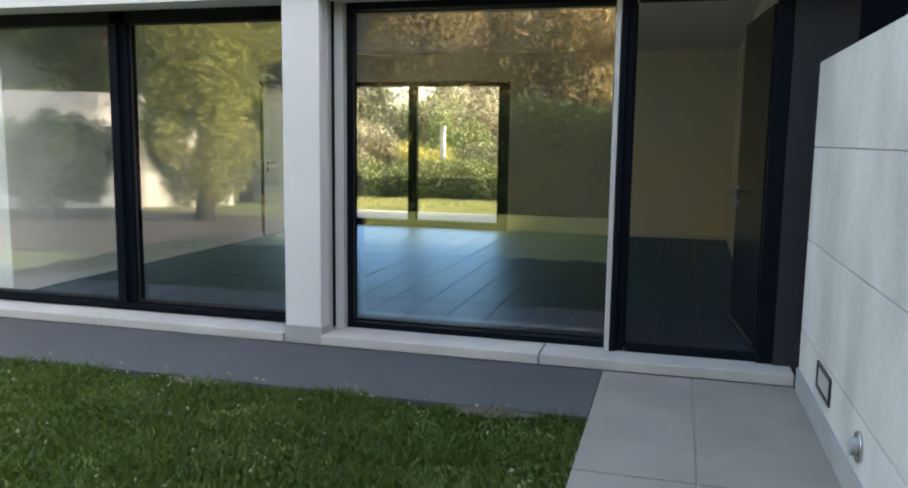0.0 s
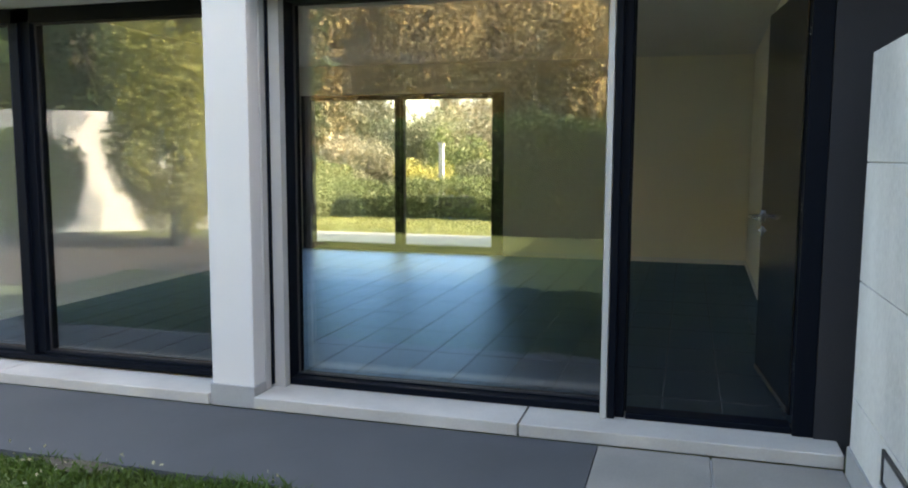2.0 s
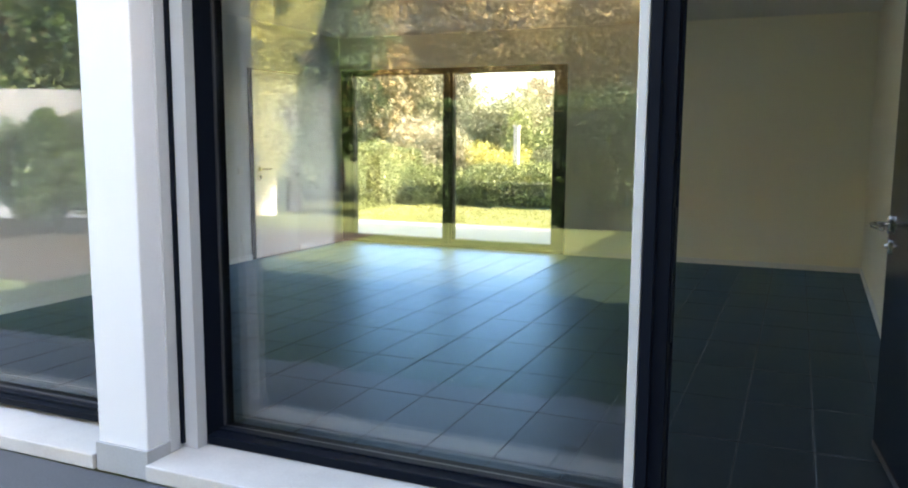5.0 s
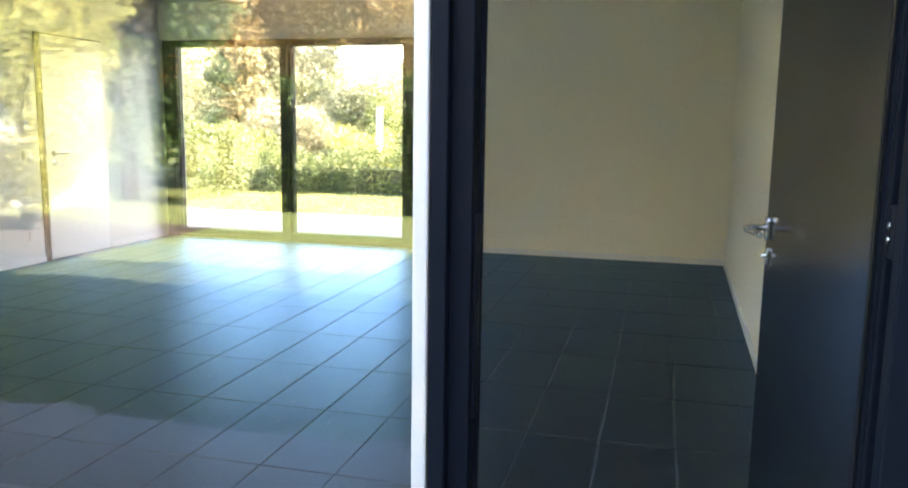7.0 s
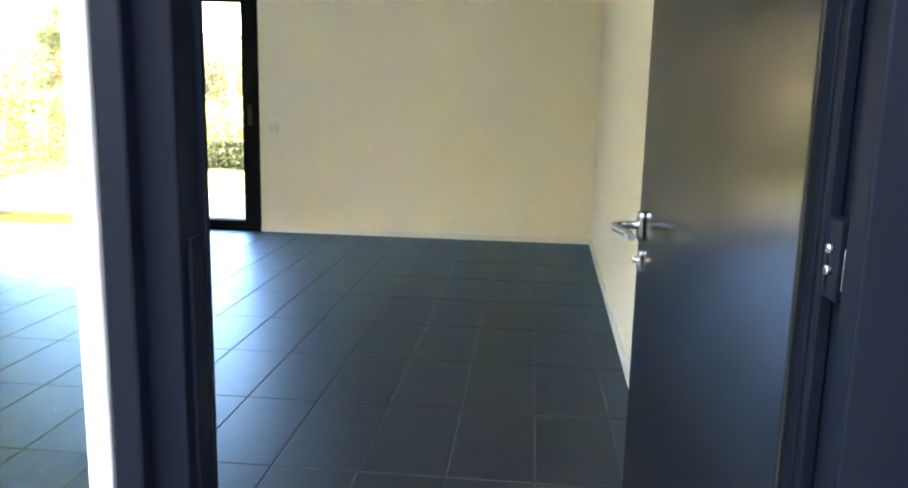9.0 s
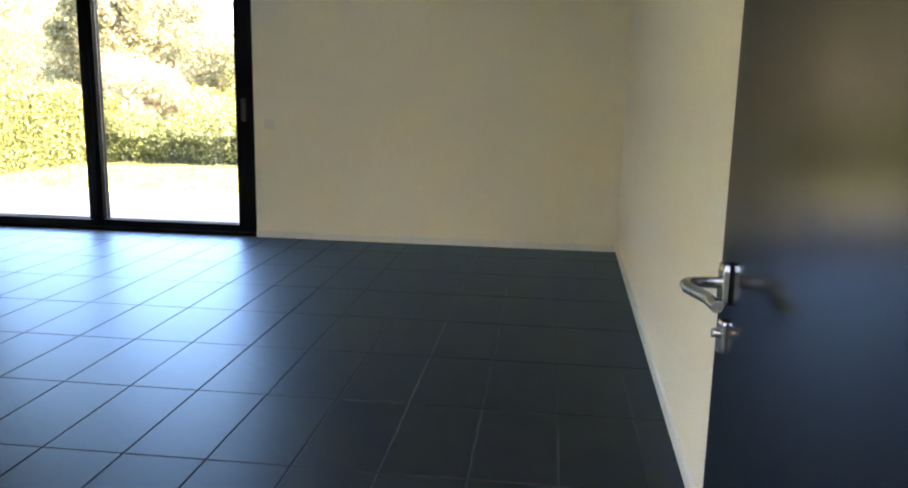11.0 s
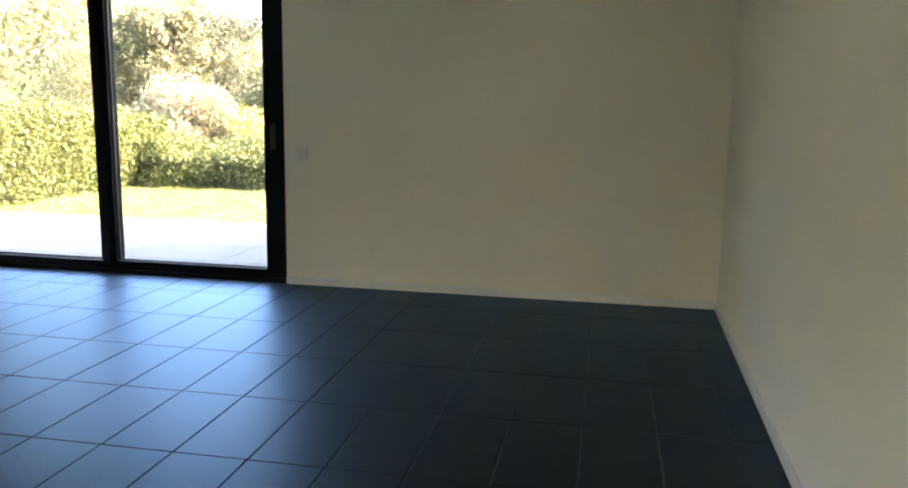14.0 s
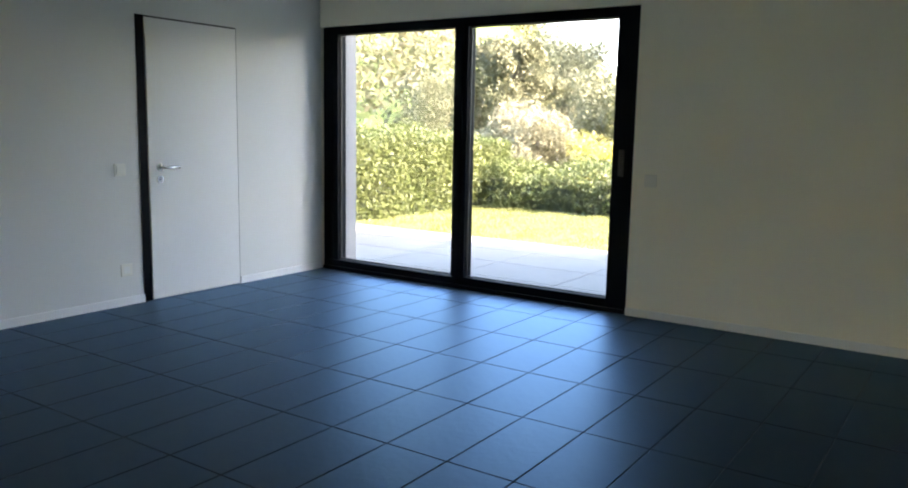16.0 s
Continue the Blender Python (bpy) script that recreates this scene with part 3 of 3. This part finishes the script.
def tree(name, at, height, spread, low, material, leaves, size, label, droop=0.0, clumps=40, cone=0.0):
    """A tapered trunk with limbs and a ragged crown of many small leaves."""
    ob = holder(name, at, label, "tree")
    x, y, z = at
    lean = rng.normal(size=2) * 0.03 * height
    part("trunk", tube([(x + lean[0] * t * t, y + lean[1] * t * t, z + height * 0.8 * t) for t in (0, 0.15, 0.4, 0.7, 1)], [0.035 * height * s for s in (0.75, 0.55, 0.42, 0.26, 0.08)], 9), M_BARK, ob)
    cs, rs = [], []
    for i in range(clumps):
        h = low + (1 - low) * (i + rng.random()) / clumps
        e = (1 - h) if cone else math.sqrt(max(0.05, 1 - ((h - 0.55) / 0.5) ** 2))
        e = e * (0.9 if cone else 0.8) + 0.08
        ang = i * 2.4 + rng.random()
        d = spread * e * (0.45 + 0.55 * rng.random())
        cs.append((d * math.cos(ang), d * math.sin(ang), h * height))
        rr = spread * (0.20 + 0.16 * rng.random()) * (0.6 + 0.4 * e)
        rs.append((rr, rr, rr * (1.5 if droop else 0.8)))
        if i % 4 == 0:
            b = (x, y, z + height * max(0.12, h - 0.15) * 0.8)
            q = (x + cs[-1][0] * 0.8, y + cs[-1][1] * 0.8, z + cs[-1][2])
            m = tuple((b[k] + q[k]) / 2 + (0.04 * height if k == 2 else 0) for k in range(3))
            part("limb", tube([b, m, q], [0.010 * height, 0.007 * height, 0.002 * height], 6), M_BARK, ob)
    v, f = leaf_cloud(cs, rs, leaves, size, droop=droop)
    cr = new("crown", leaves_mesh("crown", v, f, material))
    cr.parent = ob
    tagged(cr, kind="stuff")
    return ob


def hedge(name, x0, x1, y0, y1, height, material, leaves, size, label, base=-0.12, wob=0.12):
    """A clipped run of leaves with an uneven outline, over a core coloured as inner shade."""
    ob = holder(name, ((x0 + x1) / 2, (y0 + y1) / 2, base), label, "hedge")
    w = 0.12
    part("core", boxes((x0 + w, x1 - w, y0 + w, y1 - w, base, base + height - w)), M_CORESHADE, ob)
    n = leaves
    p = np.empty((n, 3))
    p[:, 0], p[:, 1], p[:, 2] = x0 + (x1 - x0) * rng.random(n), y0 + (y1 - y0) * rng.random(n), height * rng.random(n) ** 0.9
    side = rng.random(n)
    ax, ay, at_ = (y1 - y0) * height, (x1 - x0) * height, (x1 - x0) * (y1 - y0)
    tot = 2 * ax + 2 * ay + at_
    s = side * tot
    p[:, 0] = np.where(s < ax, x0, np.where(s < 2 * ax, x1, p[:, 0]))
    p[:, 1] = np.where((s >= 2 * ax) & (s < 2 * ax + ay), y0, np.where((s >= 2 * ax + ay) & (s < 2 * ax + 2 * ay), y1, p[:, 1]))
    p[:, 2] = np.where(s >= 2 * ax + 2 * ay, height, p[:, 2])
    lump = np.array([noise.noise((q[0] * 1.1, q[1] * 1.1, q[2] * 1.3)) for q in p])
    p += rng.normal(size=(n, 3)) * 0.05
    p[:, 2] += lump * wob * 2 * (p[:, 2] / height)
    p[:, 0] += lump * wob
    p[:, 1] += lump * wob
    p[:, 2] = np.maximum(p[:, 2], 0.02)
    v, f = leaf_cloud(np.zeros((1, 3)), np.zeros((1, 3)) + 0.001, n, size)
    v = v + np.repeat(p, 4, 0)
    v[:, 0] -= (x0 + x1) / 2
    v[:, 1] -= (y0 + y1) / 2
    cr = new("foliage", leaves_mesh("foliage", v, f, material))
    cr.parent = ob
    tagged(cr, kind="stuff")
    return ob


# near-black core colour stands for the shade deep among the leaves
M_CORESHADE = mat("hedge_inner_shade", (0.02, 0.03, 0.012), 0.95, 0, None, 8, 0.8, 0.02, 20)

# garden side
hedge("hedge", -9.65, -8.45, 8.2, 14.6, 1.22, M_HEDGE, 70000, 0.036, "clipped laurel hedge, sunlit, beside the back lawn")
hedge("hedge", -8.45, 9.0, 13.4, 14.6, 0.62, M_HEDGE, 55000, 0.034, "low uneven hedge at the end of the back lawn", wob=0.25)


def shrub(at, height, spread, material, leaves, size, label, reed=False):
    ob = holder("shrub", at, label, "shrub")
    cs, rs = [], []
    for i in range(16):
        ang, d = i * 2.4, spread * (0.15 + 0.6 * rng.random())
        h = height * (0.25 + 0.6 * rng.random()) * (1 - 0.4 * d / spread)
        cs.append((d * math.cos(ang), d * math.sin(ang), h))
        rs.append((spread * 0.33, spread * 0.33, height * 0.25))
    v, f = leaf_cloud(cs, rs, leaves, size, 5.0 if reed else 1.8, 0.5 if reed else 0)
    v[:, 2] = np.maximum(v[:, 2], 0.02)
    c = new("foliage", leaves_mesh("foliage", v, f, material))
    c.parent = ob
    tagged(c, kind="stuff")
    for k in range(5):
        ang = k * 1.26
        part("stem", tube([(at[0], at[1], at[2]), (at[0] + 0.4 * spread * math.cos(ang), at[1] + 0.4 * spread * math.sin(ang), at[2] + height * 0.6)], [0.02, 0.008], 6), M_BARK, ob)


shrub((-7.0, 15.6, -0.1), 1.5, 1.0, M_YELLOW, 7000, 0.04, "yellow-leaved shrub behind the low hedge")
shrub((-8.6, 16.0, -0.1), 1.9, 1.3, M_PALEGRASS, 9000, 0.03, "pale dry ornamental grass behind the hedge", True)
shrub((-10.0, 17.5, -0.1), 2.0, 1.5, M_PALEGRASS, 9000, 0.035, "pale dry reeds behind the hedge", True)
shrub((-8.0, 19.0, -0.3), 3.2, 1.9, M_GREEN, 18000, 0.05, "rounded grey-green shrub behind the hedge")
shrub((-5.2, 16.4, -0.1), 1.6, 1.5, M_GREEN, 12000, 0.045, "leafy green shrub at the back lawn's edge")
shrub((-3.2, 16.6, -0.1), 1.3, 1.4, M_PALEGRASS, 7000, 0.035, "dry grassy shrub at the back lawn's edge", True)
shrub((-6.6, 17.2, -0.1), 2.3, 1.3, M_HEDGE, 14000, 0.05, "leafy green shrub at the back lawn's edge")
for (x, y, h, s, m_, lab) in ((-14.2, 28, 10.2, 3.2, M_SHADEWOOD, "dark shaded tree on the far slope"), (-12.6, 21.5, 7.8, 2.1, M_GREEN, "slender tree with fading green leaves beyond the hedge"), (-10.5, 33, 9.5, 3.8, M_AUTUMN, "tree with tawny autumn leaves"), (-6.0, 30, 7.5, 3.2, M_GREEN, "broad green garden tree"),
                              (-2.2, 27, 7.0, 3.0, M_YELLOW, "tree with yellowing leaves"), (1.5, 31, 8.0, 3.4, M_AUTUMN, "tree with tawny autumn leaves"), (-18, 34, 9, 4.0, M_AUTUMN, "tree with tawny autumn leaves"), (-26, 38, 9, 4, M_GREEN, "broad green garden tree")):
    tree("tree", (x, y, rise(x, y)), h * 0.55, s * 0.8, 0.1, m_, 30000, 0.062, lab, clumps=70)

# far woods on both hillsides


def wood(x0, x1, y0, y1, count, per, size, material, name):
    cs, rs = [], []
    for _ in range(count):
        x, y = x0 + (x1 - x0) * rng.random(), y0 + (y1 - y0) * rng.random()
        h = (4.5 + 4 * rng.random()) * (1.0 if y < 0 else min(1.0, max(0.45, -x / y)))
        for k in range(4):
            cs.append((x + rng.normal() * 1.2, y + rng.normal() * 1.2, rise(x, y) + h * (0.3 + 0.2 * k)))
            w = (2.4 - 0.4 * k) * (0.8 + 0.5 * rng.random())
            rs.append((w, w, 1.6))
    v, f = leaf_cloud(cs, rs, per, size)
    tagged(new(name, leaves_mesh(name, v, f, material)), "distant wooded hillside in autumn colours", "woods", kind="stuff")


wood(-110, 40, 46, 120, 320, 75000, 0.30, M_GREEN, "far_woods")
wood(-110, 40, 46, 120, 240, 60000, 0.30, M_AUTUMN, "far_woods")
wood(-34, -16, 44, 62, 60, 24000, 0.26, M_SHADEWOOD, "far_woods")
wood(-70, 50, -90, -34, 200, 20000, 0.6, M_AUTUMN, "far_woods")
wood(-70, 50, -90, -34, 120, 12000, 0.6, M_GREEN, "far_woods")

# front side: what the glass mirrors
tree("weeping_tree", (-8.1, -5.6, -0.12), 6.3, 1.3, 0.08, M_LARCH, 70000, 0.036, "weeping yellow-green conifer in the front garden", droop=0.55, clumps=80)
for x, y, h in ((-9.5, -12.5, 7.5), (-6.8, -13.5, 8.5), (-2.6, -12.8, 4.4), (0.6, -13.6, 7.5), (4.2, -13.0, 8.0)):
    tree("autumn_tree", (x, y, -0.12), h, 2.9, 0.2, M_RUSSET, 34000, 0.070, "tree with russet autumn leaves behind the dark hedge", clumps=70)
tree("garden_tree", (-12.0, -15.0, -0.12), 9.0, 3.0, 0.15, M_GREEN, 14000, 0.11, "tall green tree behind the white wall", clumps=60)
tree("garden_tree", (-13.5, -10.5, -0.12), 7.0, 2.8, 0.2, M_DARKHEDGE, 12000, 0.10, "dark evergreen tree behind the white wall", clumps=60)
tree("garden_tree", (-17.0, -8.5, -0.12), 7.0, 2.8, 0.2, M_DARKHEDGE, 12000, 0.10, "dark evergreen tree behind the white wall", clumps=60)
hedge("hedge", -6.5, 7.0, -9.6, -8.6, 1.95, M_DARKHEDGE, 24000, 0.052, "tall dark yew hedge at the front garden's end")
tree("garden_tree", (-9.6, -9.5, -0.12), 6.0, 2.2, 0.15, M_DARKHEDGE, 16000, 0.08, "dark evergreen tree behind the white wall", clumps=60)
shrub((-10.2, -4.7, -0.12), 2.0, 0.95, M_DARKHEDGE, 14000, 0.05, "dark rounded evergreen shrub on the drive")
thing("boundary_wall", box(bmesh.new(), -4.6, 2.3, -0.1, 0.1, -0.15, 2.05, 0.01, pose(-11.2, -7.2, 0, rz=-35)), M_BOUND, "white rendered boundary wall along the drive", "wall", kind="structure")
thing("driveway", boxes((-24, -6.2, -6.6, -1.9, -0.2, -0.105)), M_DAPPLED, "gravel drive with fallen leaves, dappled tree shade in its colour", "driveway", kind="structure")


def house(at, w, d, h, label):
    ob = holder("house", at, label, "house")
    x, y, z = at
    part("wall", boxes((x - w / 2, x + w / 2, y - d / 2, y + d / 2, z - 3, z + h)), M_WHITE, ob)
    bm = bmesh.new()
    e = 0.6
    a = [bm.verts.new(p) for p in ((x - w / 2 - e, y - d / 2 - e, z + h), (x + w / 2 + e, y - d / 2 - e, z + h), (x + w / 2 + e, y + d / 2 + e, z + h), (x - w / 2 - e, y + d / 2 + e, z + h), (x - w / 2 - e, y, z + h + d * 0.3), (x + w / 2 + e, y, z + h + d * 0.3))]
    for f in ((0, 1, 5, 4), (2, 3, 4, 5), (0, 4, 3), (1, 2, 5), (3, 2, 1, 0)):
        bm.faces.new([a[i] for i in f])
    part("roof", bm, M_ROOF, ob, "brown tiled pitched roof")
    for k in range(4):
        c = x - w / 2 + (k + 0.5) * w / 4
        wd = part("window", boxes((c - 0.5, c + 0.5, y + d / 2 - 0.02, y + d / 2 + 0.03, z + h * 0.45, z + h * 0.45 + 1.3)), M_BLACK, ob)
        part("sill", boxes((c - 0.6, c + 0.6, y + d / 2, y + d / 2 + 0.1, z + h * 0.45 - 0.08, z + h * 0.45)), M_WHITE, wd)


house((-6.0, -31, 2.4), 4.8, 4.0, 3.2, "white hillside house with a brown roof")
house((10.0, -66, rise(10, -66) - 1), 13, 8, 4.5, "white hillside house with a brown roof")

# posts beyond the back hedge
gp = holder("gate_post", (-6.28, 14.78, -0.15), "pale weathered gate post beyond the low hedge", "gate post")
part("shaft", boxes((-6.335, -6.225, 14.725, 14.835, -0.2, 1.54), bev=0.01), M_POST, gp)
part("cap", boxes((-6.355, -6.205, 14.705, 14.855, 1.54, 1.58), bev=0.01), M_POST, gp)
for x, top, arm in ((-13.45, 0.95, 0.35), (-12.95, 0.45, 0.0)):
    z = rise(x, 30) - 0.1
    lp = holder("garden_pole", (x, 30, z), "thin pale metal pole beyond the garden", "pole", "poles beyond the garden")
    part("pole", tube([(x, 30, z), (x, 30, top)], 0.035, 10), M_ALU, lp)
    part("head", boxes((x - 0.05, x + 0.06 + arm, 29.95, 30.05, top, top + 0.06), bev=0.01), M_ALU, lp)

# ---- lawn blades ----


def blades(name, x0, x1, y0, y1, n, h, label, material):
    p = np.empty((n, 3))
    p[:, 0], p[:, 1], p[:, 2] = x0 + (x1 - x0) * rng.random(n), y0 + (y1 - y0) * rng.random(n), -0.12
    p[:, 1] = np.minimum(p[:, 1], y1 - 0.10 * rng.random(n) ** 2)
    if material is M_GRASS:
        for cx, cy, r in ((-3.25, -0.42, 0.2), (-1.55, -0.40, 0.24)):
            near = (np.hypot(p[:, 0] - cx, (p[:, 1] - cy) / 0.4) < r) & (rng.random(n) < 0.75)
            p[near, 1] -= 0.6
    ang = rng.random(n) * 6.283
    tuft = np.array([0.65 + 0.7 * noise.noise((q[0] * 2.3, q[1] * 2.3, 3)) for q in p])
    hh = h * (0.5 + 0.7 * rng.random(n)) * np.clip(tuft, 0.3, 1.4)
    w = 0.0035 + 0.003 * rng.random(n)
    side = np.stack([np.cos(ang) * w, np.sin(ang) * w, 0 * w], 1)
    bend = rng.normal(size=(n, 2)) * (hh * 0.55)[:, None]
    top = p + np.stack([bend[:, 0], bend[:, 1], hh], 1)
    mid = p + np.stack([bend[:, 0] * 0.3, bend[:, 1] * 0.3, hh * 0.6], 1)
    v = np.stack([p - side, p + side, mid + side * 0.8, mid - side * 0.8, top], 1).reshape(-1, 3)
    i = np.arange(n)[:, None] * 5
    me = bpy.data.meshes.new(name)
    fs_ = [tuple(r) for r in (i + np.array([0, 1, 2, 3])).tolist()] + [tuple(r) for r in (i + np.array([3, 2, 4])).tolist()]
    me.from_pydata(v.tolist(), [], fs_)
    me.materials.append(material)
    tagged(new(name, me), label, "grass", kind="stuff")


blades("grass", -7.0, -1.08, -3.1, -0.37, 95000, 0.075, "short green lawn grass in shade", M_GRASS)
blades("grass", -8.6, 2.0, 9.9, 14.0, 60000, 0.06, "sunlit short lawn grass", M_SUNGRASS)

# fallen leaves and small white daisies in the front lawn
n = 420
p = np.stack([-6.5 + 5.3 * rng.random(n), -2.8 + 2.5 * rng.random(n), np.full(n, -0.06)], 1)
v, f = leaf_cloud(np.zeros((1, 3)), np.zeros((1, 3)) + 0.001, n, 0.014, 1.5)
v = v + np.repeat(p, 4, 0)
tagged(new("fallen_leaves", leaves_mesh("fallen_leaves", v, f, M_PALEGRASS)), "small pale fallen leaves in the front lawn", "leaves", kind="stuff")
for x, y, r in ((-3.25, -0.42, 0.22), (-1.55, -0.40, 0.26), (-2.4, -0.36, 0.12)):
    bm = bmesh.new()
    ring = [bm.verts.new((x + r * (1 + 0.35 * noise.noise((k * 0.7, x, y))) * math.cos(k * 0.3927), y + 0.4 * r * (1 + 0.35 * noise.noise((k * 0.7, y, x))) * math.sin(k * 0.3927), -0.098)) for k in range(16)]
    mid = bm.verts.new((x, y, -0.085))
    for k in range(16):
        bm.faces.new((mid, ring[k], ring[(k + 1) % 16])).smooth = True
    thing("bare_soil", bm, M_EARTH, "bare dark earth at the lawn's edge", "soil", kind="stuff")

# ---- floor tiles, last ----
floor = holder("floor", (-3, 4, 0), "dark slate tiled floor", "floor", kind="structure")
part("bed", boxes((-5.86, 0.0, 0.80, 6.78, -0.1, -0.0035)), M_GROUT, floor)
TA, TB, TX, TY = 0.2935, 0.587, -2.265, 4.559
cache = {}
for i in range(-13, 10):
    for j in range(-7, 5):
        x0, x1 = max(TX + TA * i, -5.84), min(TX + TA * (i + 1), -0.01)
        y0, y1 = max(TY + TB * j, 0.80), min(TY + TB * (j + 1), 6.74)
        if x1 - x0 < 0.03 or y1 - y0 < 0.03:
            continue
        key = (round(x1 - x0, 3), round(y1 - y0, 3))
        if key not in cache:
            hx, hy = (x1 - x0) / 2 - 0.002, (y1 - y0) / 2 - 0.002
            bm = bmesh.new()
            box(bm, -hx, hx, -hy, hy, -0.009, 0.0)
            bmesh.ops.bevel(bm, geom=[e for e in bm.edges if e.verts[0].co.z > -0.001 and e.verts[1].co.z > -0.001], offset=0.002, segments=1, affect='EDGES')
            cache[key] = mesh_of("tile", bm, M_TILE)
        t_ = new("tile", cache[key])
        t_.parent = floor
        t_.location = ((x0 + x1) / 2 + 3, (y0 + y1) / 2 - 4, 0.0006 * (rng.random() - 0.5))
